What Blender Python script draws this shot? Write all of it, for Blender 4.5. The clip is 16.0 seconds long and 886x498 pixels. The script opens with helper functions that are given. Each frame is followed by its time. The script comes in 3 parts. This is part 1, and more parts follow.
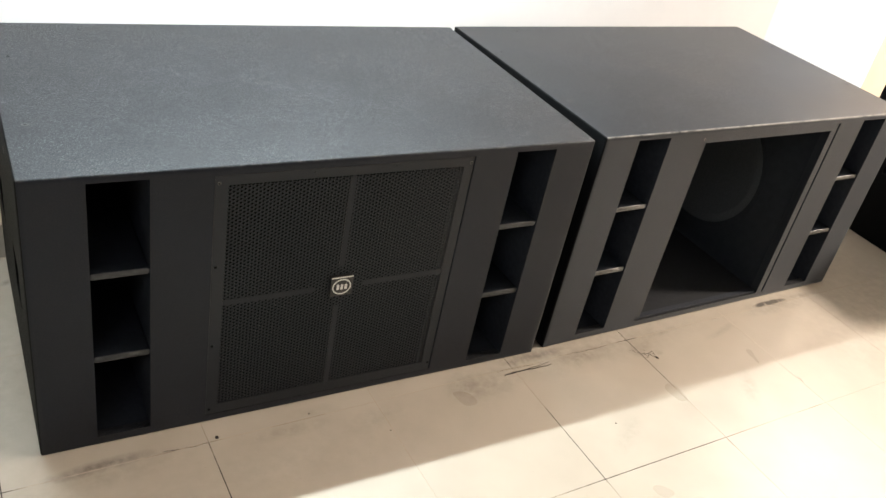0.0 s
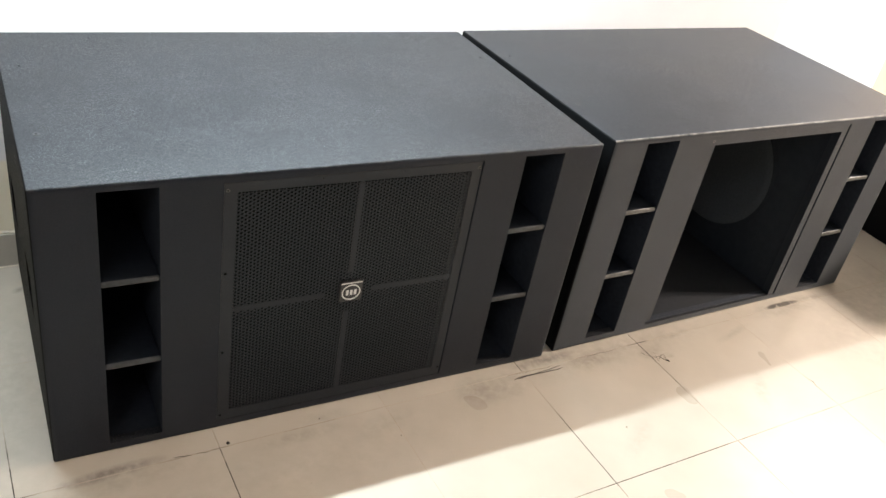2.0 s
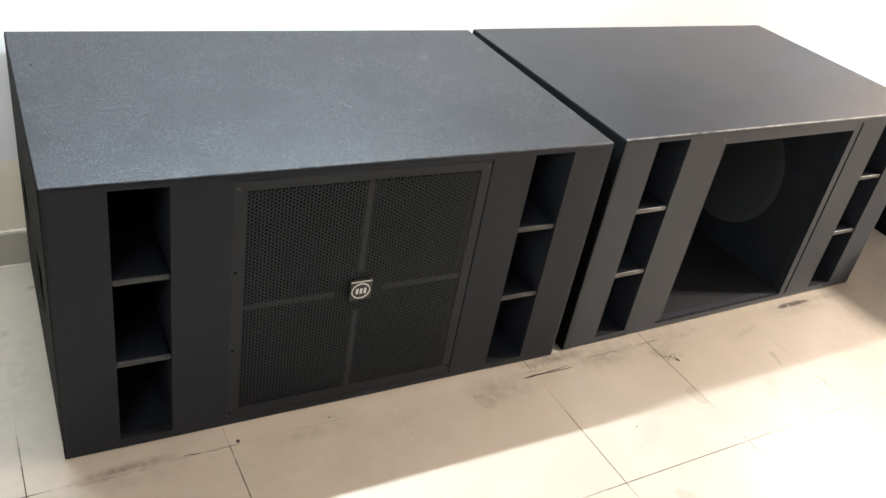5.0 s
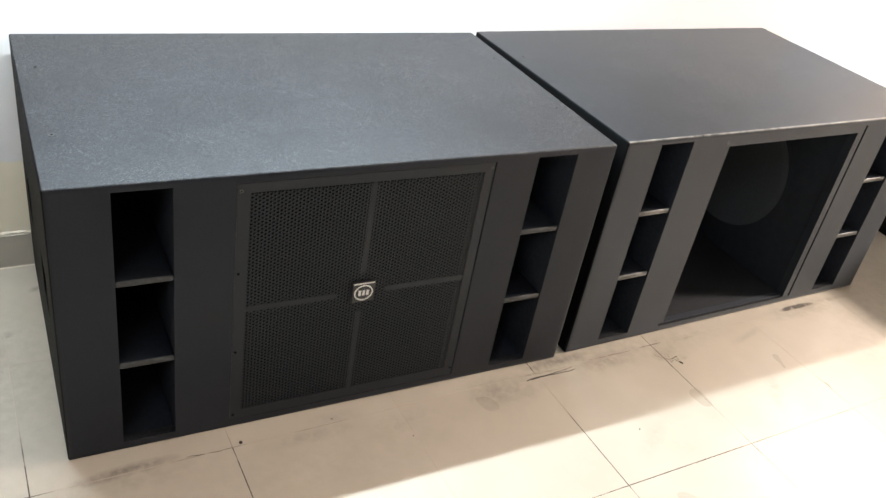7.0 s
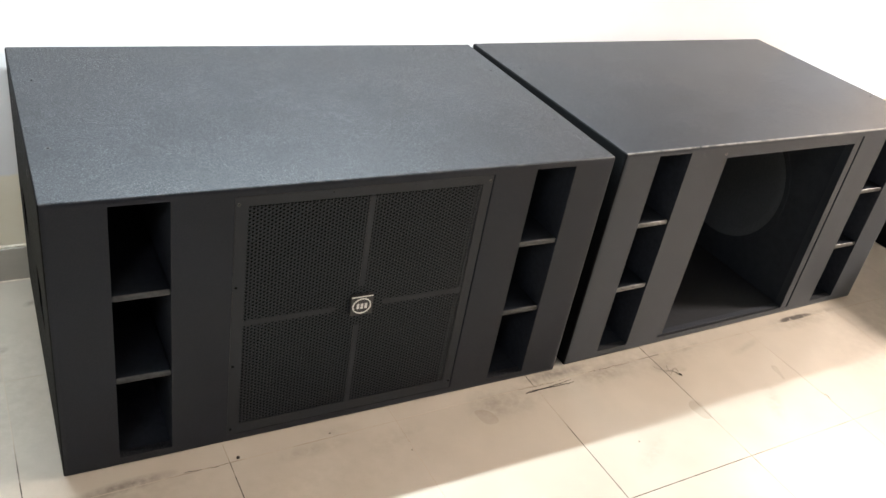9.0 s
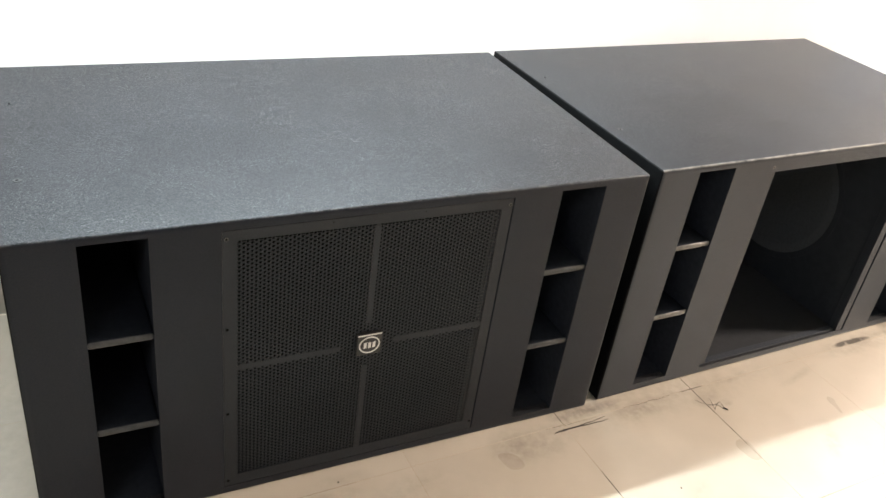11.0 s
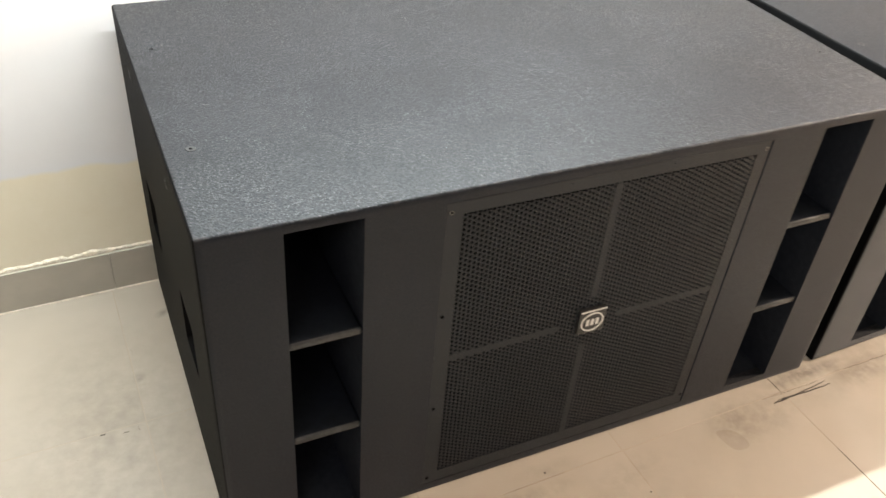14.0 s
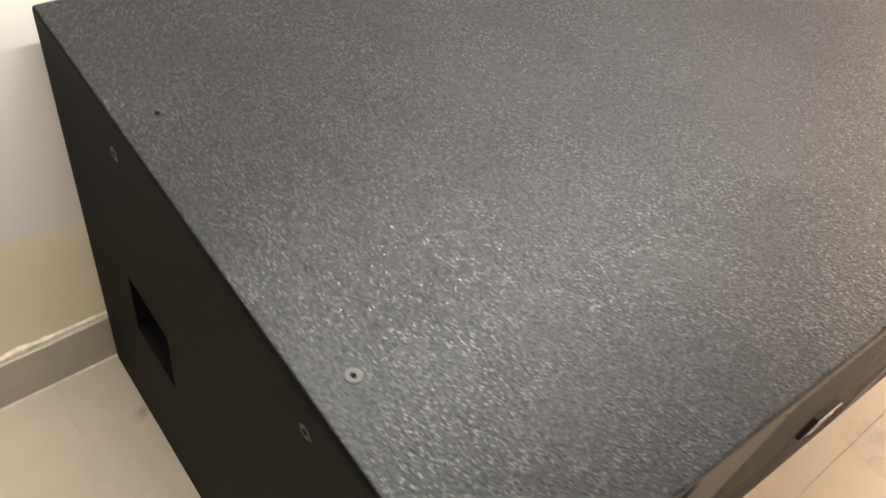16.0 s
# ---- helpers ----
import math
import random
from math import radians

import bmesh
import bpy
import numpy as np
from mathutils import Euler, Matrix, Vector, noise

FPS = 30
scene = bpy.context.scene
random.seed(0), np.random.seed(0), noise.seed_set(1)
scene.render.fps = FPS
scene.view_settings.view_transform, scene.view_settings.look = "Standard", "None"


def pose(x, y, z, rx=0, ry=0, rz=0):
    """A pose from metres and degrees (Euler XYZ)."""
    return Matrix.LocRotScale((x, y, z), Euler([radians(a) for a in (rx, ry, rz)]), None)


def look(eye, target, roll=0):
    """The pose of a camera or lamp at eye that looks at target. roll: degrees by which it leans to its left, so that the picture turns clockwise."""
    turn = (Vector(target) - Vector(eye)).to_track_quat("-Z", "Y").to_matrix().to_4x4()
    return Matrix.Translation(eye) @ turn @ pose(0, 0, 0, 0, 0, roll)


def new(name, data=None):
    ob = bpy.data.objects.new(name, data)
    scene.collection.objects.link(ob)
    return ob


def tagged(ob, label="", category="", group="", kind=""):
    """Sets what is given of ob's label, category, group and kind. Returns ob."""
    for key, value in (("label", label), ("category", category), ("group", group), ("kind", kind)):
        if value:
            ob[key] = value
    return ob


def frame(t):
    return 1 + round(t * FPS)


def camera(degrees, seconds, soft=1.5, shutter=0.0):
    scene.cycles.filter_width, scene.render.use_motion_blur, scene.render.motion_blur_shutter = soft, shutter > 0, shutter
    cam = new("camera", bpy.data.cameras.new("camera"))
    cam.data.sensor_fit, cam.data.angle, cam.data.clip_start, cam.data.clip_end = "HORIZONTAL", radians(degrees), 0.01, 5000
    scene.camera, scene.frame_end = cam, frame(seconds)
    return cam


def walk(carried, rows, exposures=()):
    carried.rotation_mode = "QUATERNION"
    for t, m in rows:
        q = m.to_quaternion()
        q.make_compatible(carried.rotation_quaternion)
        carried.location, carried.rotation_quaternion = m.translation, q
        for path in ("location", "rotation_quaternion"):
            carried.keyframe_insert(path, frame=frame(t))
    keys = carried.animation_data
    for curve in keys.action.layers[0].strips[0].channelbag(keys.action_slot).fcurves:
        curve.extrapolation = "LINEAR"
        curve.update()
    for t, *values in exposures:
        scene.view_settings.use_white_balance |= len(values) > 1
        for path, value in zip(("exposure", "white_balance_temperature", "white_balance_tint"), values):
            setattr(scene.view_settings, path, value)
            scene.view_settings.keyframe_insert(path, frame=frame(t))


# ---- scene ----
cam = camera(55.2, 16.0, shutter=0.5)
PATH = [
    (0, (-0.065, -1.347, 1.399), (0.893, 0.056, 0.345), 12.2),
    (0.5, (-0.066, -1.347, 1.403), (0.872, 0.057, 0.332), 12.1),
    (1, (-0.061, -1.35, 1.404), (0.858, 0.065, 0.33), 11.6),
    (1.5, (-0.063, -1.349, 1.407), (0.861, 0.07, 0.342), 11.3),
    (2, (-0.06, -1.348, 1.406), (0.875, 0.071, 0.351), 11.3),
    (2.5, (-0.058, -1.347, 1.407), (0.876, 0.073, 0.353), 11.5),
    (3, (-0.061, -1.347, 1.409), (0.867, 0.08, 0.359), 11.5),
    (3.5, (-0.061, -1.347, 1.408), (0.862, 0.085, 0.361), 11.3),
    (4, (-0.061, -1.346, 1.408), (0.86, 0.083, 0.355), 11.2),
    (6.5, (-0.057, -1.345, 1.406), (0.851, 0.082, 0.338), 10.8),
    (7, (-0.057, -1.349, 1.408), (0.849, 0.085, 0.348), 10.9),
    (7.5, (-0.061, -1.344, 1.41), (0.866, 0.09, 0.369), 11.2),
    (8, (-0.061, -1.346, 1.407), (0.876, 0.086, 0.372), 11.5),
    (8.5, (-0.067, -1.335, 1.41), (0.859, 0.099, 0.368), 11.6),
    (9, (-0.059, -1.338, 1.406), (0.86, 0.105, 0.369), 10.8),
    (11.5, (0.139, -1.183, 1.355), (0.939, 0.319, 0.304), 7.6),
    (12, (0.206, -1.194, 1.332), (0.942, 0.33, 0.266), 6.1),
    (12.5, (0.213, -1.171, 1.284), (0.856, 0.366, 0.177), 3.9),
    (13, (0.185, -1.125, 1.279), (0.765, 0.418, 0.147), 2.6),
    (13.5, (0.037, -0.967, 1.262), (0.676, 0.536, 0.108), 3.4),
    (14, (-0.091, -0.818, 1.257), (0.631, 0.589, 0.033), 5.2),
    (14.5, (-0.113, -0.619, 1.238), (0.657, 0.708, -0.045), 8.3),
    (15, (-0.087, -0.384, 1.224), (0.655, 0.877, -0.14), 7.9),
    (15.5, (-0.126, -0.19, 1.173), (0.739, 0.855, -0.297), 12.2),
    (16, (-0.176, -0.051, 1.177), (0.793, 0.84, -0.329), 13.5),
]
walk(cam, [(t, look(eye, target, roll)) for t, eye, target, roll in PATH], [(0, 0.20, 6900, 16), (1, 0.24, 6750, 16), (3, 0.38, 6650, 17), (9, 0.38, 6650, 17), (11.5, 0.5, 6950, 17), (12.5, 0.7, 7050, 18), (14, 0.46, 7400, 20), (15, 0.26, 7900, 22), (15.5, 0.20, 8350, 24), (16, 0.21, 8800, 26)])

# ---- world, lights ----
world = bpy.data.worlds.new("world")
world.use_nodes = True
world.node_tree.nodes["Background"].inputs["Color"].default_value = (0.02, 0.02, 0.02, 1)
scene.world = world


def area_lamp(name, eye, target, sx, sy, watts, color):
    data = bpy.data.lights.new(name, "AREA")
    data.shape, data.size, data.size_y, data.energy, data.color = "RECTANGLE", sx, sy, watts, color
    ob = new(name, data)
    ob.matrix_world = look(eye, target)
    return ob


area_lamp("tube_lamp", (0.55, 0.452, 1.72), (0.55, 0.40, 0.0), 1.65, 0.022, 60, (0.79, 0.95, 1.0))
area_lamp("tube_lamp", (4.4, 0.745, 2.42), (3.4, 0.2, 0.0), 1.2, 0.022, 28, (0.97, 0.97, 1.0))
area_lamp("ceiling_lamp", (5.0, -0.7, 2.87), (5.0, -0.7, 0.0), 0.4, 0.4, 300, (1.0, 0.905, 0.785))
# No source known here: weak cool fill added to lift dark fronts and ports.
area_lamp("ceiling_lamp", (-1.3, -2.2, 2.87), (-1.3, -2.2, 0.0), 0.9, 0.9, 19, (0.92, 0.96, 1.0))


# ---- sizes ----
W, D, H = 1.21, 0.727, 0.639          # a loudspeaker cabinet
TILE, GRID = 0.4, radians(1.5)        # floor tiles and their turn, which the wall shares
GX, GY = 0.322, -0.061                # a crossing of the floor joints
WALL_Y = 0.730                        # front of the skirting at x = 0


# ---- materials ----
def material(name):
    m = bpy.data.materials.new(name)
    m.use_nodes = True
    n, l = m.node_tree.nodes, m.node_tree.links
    return m, n, l, n["Principled BSDF"]


def node(n, kind, **values):
    made = n.new(kind)
    for key, value in values.items():
        if key in made.inputs:
            made.inputs[key].default_value = value
    return made


def noise_node(n, l, vector, scale, detail=4.0, rough=0.55):
    made = node(n, "ShaderNodeTexNoise", Scale=scale, Detail=detail, Roughness=rough)
    l.new(vector, made.inputs["Vector"])
    return made.outputs["Fac"]


def ramp(n, l, fac, *stops):
    made = n.new("ShaderNodeValToRGB")
    e = made.color_ramp.elements
    while len(e) < len(stops):
        e.new(0.5)
    for k, (p, c) in enumerate(stops):
        e[k].position = p
        e[k].color = (*c, 1) if isinstance(c, tuple) else (c, c, c, 1)
    l.new(fac, made.inputs["Fac"])
    return made.outputs["Color"]


def mix(n, l, fac, a, b, blend="MIX"):
    made = n.new("ShaderNodeMix")
    made.data_type, made.blend_type = "RGBA", blend
    for k, v in ((0, fac), (6, a), (7, b)):
        if isinstance(v, (int, float)):
            made.inputs[k].default_value = v
        elif isinstance(v, tuple):
            made.inputs[k].default_value = (*v, 1)
        else:
            l.new(v, made.inputs[k])
    return made.outputs[2]


def maths(n, l, op, a, b=0.0, clamp=False):
    made = n.new("ShaderNodeMath")
    made.operation, made.use_clamp = op, clamp
    for k, v in ((0, a), (1, b)):
        if isinstance(v, (int, float)):
            made.inputs[k].default_value = v
        else:
            l.new(v, made.inputs[k])
    return made.outputs[0]


def bump(n, l, height, strength, distance, below=None):
    made = node(n, "ShaderNodeBump", Strength=strength, Distance=distance)
    l.new(height, made.inputs["Height"])
    if below is not None:
        l.new(below, made.inputs["Normal"])
    return made.outputs["Normal"]


def place(n):
    """Where a shading point lies in the world."""
    return n.new("ShaderNodeNewGeometry").outputs["Position"]


def own(n):
    return n.new("ShaderNodeTexCoord").outputs["Object"]


def cabinet_paint(name, grain, wear, cool=1.0, sheen=0.07, tone=1.0, gloss=0.22, green=1.0):
    """Sprayed structure paint: hard drops a few millimetres wide that glint, the glints partly painted as paler flecks,
    rubbed smoother in patches, worn along the upper front edge.
    """
    m, n, l, b = material(name)
    v = own(n)
    rubbed = ramp(n, l, noise_node(n, l, v, 6, 5, 0.6), (0.38, 0.2), (0.62, 1.0))
    drops = n.new("ShaderNodeTexVoronoi")
    drops.feature = "SMOOTH_F1"
    drops.inputs["Scale"].default_value, drops.inputs["Smoothness"].default_value = 300, 0.4
    bend = n.new("ShaderNodeVectorMath")
    bend.operation = "MULTIPLY_ADD"
    swirl = node(n, "ShaderNodeTexNoise", Scale=120.0, Detail=2.0)
    l.new(v, swirl.inputs["Vector"])
    l.new(swirl.outputs["Color"], bend.inputs[0])
    bend.inputs[1].default_value = (0.003, 0.003, 0.003)
    l.new(v, bend.inputs[2])
    l.new(bend.outputs[0], drops.inputs["Vector"])
    cells = n.new("ShaderNodeTexVoronoi")
    cells.inputs["Scale"].default_value = 420
    l.new(bend.outputs[0], cells.inputs["Vector"])
    pick = n.new("ShaderNodeSeparateColor")
    l.new(cells.outputs["Color"], pick.inputs[0])
    shiny = maths(n, l, "MULTIPLY", maths(n, l, "GREATER_THAN", pick.outputs[0], 0.64), maths(n, l, "LESS_THAN", cells.outputs["Distance"], 0.42))
    shiny = maths(n, l, "MULTIPLY", shiny, maths(n, l, "MULTIPLY", rubbed, grain))
    broad = noise_node(n, l, v, 5.5, 6, 0.7)
    base = ramp(n, l, broad, (0.30, (0.0082 * tone / cool, 0.0091 * tone * green, 0.0112 * tone * cool)), (0.75, (0.0132 * tone / cool, 0.0146 * tone * green, 0.0178 * tone * cool)))
    speckle = ramp(n, l, noise_node(n, l, v, 330, 3, 0.6), (0.34, 1 - 0.4 * grain), (0.66, 1 + 0.4 * grain))
    base = mix(n, l, 1.0, base, speckle, "MULTIPLY")
    # Paler flecks put part of the drops' glints into the base colour.
    col = mix(n, l, maths(n, l, "MULTIPLY", shiny, pick.outputs[1]), base, tuple(0.012 + c * grain * grain for c in (0.040, 0.043, 0.048)))
    sep = n.new("ShaderNodeSeparateXYZ")
    l.new(v, sep.inputs[0])
    up = maths(n, l, "MULTIPLY", maths(n, l, "SUBTRACT", sep.outputs["Z"], H - 0.0055), 400.0, True)
    ahead = maths(n, l, "MULTIPLY", maths(n, l, "SUBTRACT", 0.0055, sep.outputs["Y"]), 400.0, True)
    worn = maths(n, l, "MULTIPLY", maths(n, l, "MULTIPLY", up, ahead), ramp(n, l, noise_node(n, l, v, 26, 5, 0.7), (0.52 - 0.3 * wear, 0.0), (0.80 - 0.3 * wear, 1.0)))
    l.new(mix(n, l, maths(n, l, "MULTIPLY", worn, wear), col, (0.27, 0.25, 0.225)), b.inputs["Base Color"])
    rough = ramp(n, l, noise_node(n, l, v, 260, 3), (0.35, 0.40), (0.65, 0.58))
    l.new(mix(n, l, shiny, rough, (0.23, 0.23, 0.23)), b.inputs["Roughness"])
    first = bump(n, l, drops.outputs["Distance"], 1.0, 0.0006 * grain)
    first.node.invert = True
    l.new(maths(n, l, "MULTIPLY", rubbed, 0.9), first.node.inputs["Strength"])
    second = bump(n, l, noise_node(n, l, v, 330, 3, 0.6), 1.0, 0.0007 * grain, first)
    l.new(rubbed, second.node.inputs["Strength"])
    l.new(bump(n, l, noise_node(n, l, v, 900, 2, 0.5), 0.5, 0.0005, second), b.inputs["Normal"])
    dull = ramp(n, l, noise_node(n, l, v, 420, 2, 0.5), (0.36, gloss * (1 - 0.4 * grain)), (0.64, gloss * (1 + 0.4 * grain)))
    l.new(mix(n, l, shiny, dull, tuple(gloss + 0.32 * grain for _ in range(3))), b.inputs["Specular IOR Level"])
    b.inputs["Sheen Weight"].default_value, b.inputs["Sheen Roughness"].default_value = sheen, 0.5
    b.inputs["Sheen Tint"].default_value = (0.90, 0.95, 1.0, 1.0)
    b.inputs["Specular Tint"].default_value = (0.88, 0.95, 1.0, 1.0)
    return m


def plain(name, color, rough, metal=0.0, grain=60.0, vary=0.25, relief=0.0, shine=0.5):
    m, n, l, b = material(name)
    v = own(n)
    f = noise_node(n, l, v, grain, 4)
    dark = tuple(c * (1 - vary) for c in color)
    light = tuple(min(1, c * (1 + vary)) for c in color)
    l.new(ramp(n, l, f, (0.3, dark), (0.7, light)), b.inputs["Base Color"])
    b.inputs["Roughness"].default_value, b.inputs["Metallic"].default_value = rough, metal
    b.inputs["Specular IOR Level"].default_value = shine
    if relief:
        l.new(bump(n, l, noise_node(n, l, v, grain * 3, 3), 0.5, relief), b.inputs["Normal"])
    return m


def soft_patch(n, l, v, x, y, rx, ry, turn=0.0):
    """A soft round mask at a place on the floor, frayed by noise."""
    mp = n.new("ShaderNodeMapping")
    mp.vector_type = "TEXTURE"
    mp.inputs["Location"].default_value = (x, y, 0)
    mp.inputs["Rotation"].default_value = (0, 0, turn)
    mp.inputs["Scale"].default_value = (rx, ry, 1)
    l.new(v, mp.inputs["Vector"])
    g = n.new("ShaderNodeTexGradient")
    g.gradient_type = "SPHERICAL"
    l.new(mp.outputs["Vector"], g.inputs["Vector"])
    fray = ramp(n, l, noise_node(n, l, v, 34, 5, 0.62), (0.34, 0.1), (0.70, 1.0))
    return maths(n, l, "MULTIPLY", g.outputs["Fac"], fray, True)


def tile_stone():
    m, n, l, b = material("cream_glazed_tile")
    v = place(n)
    rnd = n.new("ShaderNodeObjectInfo").outputs["Random"]
    shift = n.new("ShaderNodeVectorMath")
    l.new(v, shift.inputs[0])
    comb = n.new("ShaderNodeCombineXYZ")
    l.new(maths(n, l, "MULTIPLY", rnd, 13.0), comb.inputs["Z"])
    l.new(comb.outputs[0], shift.inputs[1])
    s = shift.outputs[0]
    cloud = noise_node(n, l, s, 3.0, 2, 0.5)
    col = ramp(n, l, cloud, (0.2, (0.446, 0.402, 0.330)), (0.8, (0.484, 0.439, 0.366)))
    dirt = ramp(n, l, noise_node(n, l, v, 7, 3, 0.5), (0.25, 0.0), (0.9, 1.0))
    col = mix(n, l, maths(n, l, "MULTIPLY", dirt, 0.3), col, (0.27, 0.22, 0.17))
    speck = ramp(n, l, noise_node(n, l, v, 210, 2), (0.75, 0.0), (0.81, 1.0))
    col = mix(n, l, maths(n, l, "MULTIPLY", speck, 0.55), col, (0.10, 0.08, 0.06))
    # Stains on the tiles, with some broad patches for floor shade.
    stains_and_shade = ((2.145, -0.004, 0.085, 0.013, 0.03, 5.0), (2.15, -0.012, 0.19, 0.045, 0.05, 0.75), (2.305, 0.000, 0.07, 0.012, 0.0, 0.7), (1.86, -0.075, 0.10, 0.016, 0.25, 0.45),
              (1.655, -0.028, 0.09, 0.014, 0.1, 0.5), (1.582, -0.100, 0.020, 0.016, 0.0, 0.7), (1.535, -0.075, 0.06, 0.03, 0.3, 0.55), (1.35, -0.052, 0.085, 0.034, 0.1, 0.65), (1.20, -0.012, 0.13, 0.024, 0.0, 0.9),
              # The entry at x 1.40 darkens a strip along the cabinets' feet.
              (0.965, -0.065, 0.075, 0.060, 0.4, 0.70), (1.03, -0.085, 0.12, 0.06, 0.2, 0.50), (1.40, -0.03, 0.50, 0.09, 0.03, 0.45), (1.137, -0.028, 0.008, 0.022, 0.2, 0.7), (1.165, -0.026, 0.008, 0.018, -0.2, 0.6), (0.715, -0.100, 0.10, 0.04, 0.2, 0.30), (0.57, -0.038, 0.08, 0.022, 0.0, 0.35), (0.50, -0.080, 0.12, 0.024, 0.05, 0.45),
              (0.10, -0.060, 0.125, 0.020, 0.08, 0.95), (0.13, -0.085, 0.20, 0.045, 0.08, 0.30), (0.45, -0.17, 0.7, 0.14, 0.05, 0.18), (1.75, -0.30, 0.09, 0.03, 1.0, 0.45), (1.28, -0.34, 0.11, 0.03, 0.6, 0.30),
              # x 2.6 and -0.25: broad patches that darken the floor, shade in the colour.
              (2.6, -0.12, 0.6, 0.35, 0.3, 0.40), (-0.25, -0.05, 0.4, 0.45, 0.0, 0.25), (-0.008, 0.618, 0.025, 0.014, 0.5, 0.79), (-0.14, 0.33, 0.22, 0.34, 0.0, 0.40), (-0.083, 0.44, 0.015, 0.025, 0.0, 0.8))
    for x, y, rx, ry, turn, amount in stains_and_shade:
        col = mix(n, l, maths(n, l, "MULTIPLY", soft_patch(n, l, v, x, y, rx, ry, turn), amount, True), col, (0.05, 0.042, 0.036) if amount > 0.8 else (0.17, 0.15, 0.12))
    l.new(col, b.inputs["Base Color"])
    l.new(ramp(n, l, noise_node(n, l, v, 5, 2), (0.2, 0.26), (0.8, 0.33)), b.inputs["Roughness"])
    l.new(bump(n, l, noise_node(n, l, v, 6, 1), 0.05, 0.004), b.inputs["Normal"])
    return m


def grout():
    m, n, l, b = material("dirty_grout")
    v = place(n)
    f = noise_node(n, l, v, 6.0, 4, 0.6)
    col = ramp(n, l, f, (0.56, (0.445, 0.385, 0.31)), (0.78, (0.14, 0.115, 0.09)))
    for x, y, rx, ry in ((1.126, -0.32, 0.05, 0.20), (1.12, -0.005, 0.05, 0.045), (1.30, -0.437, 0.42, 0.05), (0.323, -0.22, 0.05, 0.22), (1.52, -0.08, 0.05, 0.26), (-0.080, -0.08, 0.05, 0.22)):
        col = mix(n, l, maths(n, l, "MULTIPLY", soft_patch(n, l, v, x, y, rx, ry), 3.0, True), col, (0.03, 0.025, 0.02))
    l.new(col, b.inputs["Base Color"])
    b.inputs["Roughness"].default_value = 0.9
    return m


def wall_paint():
    """White paint above, bare putty below a ragged line at about 0.3 m."""
    m, n, l, b = material("wall_paint")
    v = place(n)
    sep = n.new("ShaderNodeSeparateXYZ")
    l.new(v, sep.inputs[0])
    fray = maths(n, l, "MULTIPLY", maths(n, l, "SUBTRACT", noise_node(n, l, v, 9, 4), 0.5), 0.03)
    edge = maths(n, l, "SUBTRACT", maths(n, l, "ADD", sep.outputs["Z"], fray), 0.306)
    f = maths(n, l, "MULTIPLY", edge, 110.0, True)
    f2 = noise_node(n, l, v, 4.5, 6, 0.65)
    white = ramp(n, l, f2, (0.3, (0.735, 0.742, 0.748)), (0.7, (0.775, 0.782, 0.786)))
    putty = ramp(n, l, f2, (0.3, (0.78, 0.72, 0.56)), (0.7, (0.84, 0.79, 0.65)))
    l.new(mix(n, l, f, putty, white), b.inputs["Base Color"])
    b.inputs["Roughness"].default_value = 0.75
    l.new(bump(n, l, noise_node(n, l, v, 30, 4), 0.12, 0.002), b.inputs["Normal"])
    return m


M_PAINT = cabinet_paint("black_textured_paint", 1.0, 0.16, 1.0, 0.05, 0.76)
M_FRONT = cabinet_paint("black_smoother_front_paint", 0.25, 0.12, 1.25, 0.05, 0.76, 0.3, 0.9)
M_SCUFFED = cabinet_paint("scuffed_black_paint", 0.6, 0.7, 0.97, 0.08, 0.8)
# Lighter copy of the front paint: the brighter light is in the tone.
M_LIT_FRONT = cabinet_paint("lit_black_front_paint", 0.25, 0.5, 1.2, 0.14, 1.3, 0.4)
M_STEEL = plain("black_powder_coated_steel", (0.0082, 0.0120, 0.0175), 0.46, 0.0, 300, 0.2, 0.0006, 0.36)
M_INSIDE = plain("matt_black_wood", (0.023, 0.028, 0.037), 0.95, 0.0, 80, 0.15, 0.0, 0.1)
M_CHAMBER = plain("painted_chamber", (0.022, 0.024, 0.027), 0.5, 0.0, 60, 0.12, 0.0, 0.3)
M_WORN = plain("worn_grey_edge", (0.032, 0.035, 0.038), 0.4, 0.0, 90, 0.4, 0.0012)
# Paler, glossier copy for shelf lips of the cabinets without a grille.
M_WORN_PALE = plain("worn_bright_edge", (0.10, 0.099, 0.096), 0.32, 0.0, 90, 0.45, 0.0012)
M_CONE = plain("grey_paper_cone", (0.080, 0.091, 0.103), 0.9, 0.0, 120, 0.1, 0.0004, 0.2)
M_SHELF = plain("matt_black_shelf", (0.010, 0.013, 0.018), 0.95, 0.0, 80, 0.15, 0.0, 0.1)
M_BACKING = plain("black_backing", (0.004, 0.0045, 0.0055), 0.95, 0.0, 200, 0.2, 0.0, 0.05)
M_WALLS = plain("blue_black_chamber_wall", (0.024, 0.030, 0.038), 0.8, 0.0, 40, 0.12, 0.0, 0.2)
M_SCREW = plain("dark_screw_steel", (0.20, 0.195, 0.19), 0.35, 0.9, 400)
# Black stands for the shade inside the shallow screw holes.
M_HOLE = plain("screw_hole_shade", (0.004, 0.004, 0.004), 0.9, shine=0.05)
# Darker black for sides and grips: their shade is put into the colour.
M_SIDE_SHADE = plain("shaded_side_black", (0.0040, 0.0043, 0.0046), 0.62, 0.0, 260, 0.3, 0.0012, 0.06)
M_WASHER = plain("scraped_washer", (0.026, 0.027, 0.028), 0.45, 0.0, 300, 0.25, 0.0, 0.28)
M_BADGE = plain("badge_black", (0.035, 0.035, 0.035), 0.28, 0.4)
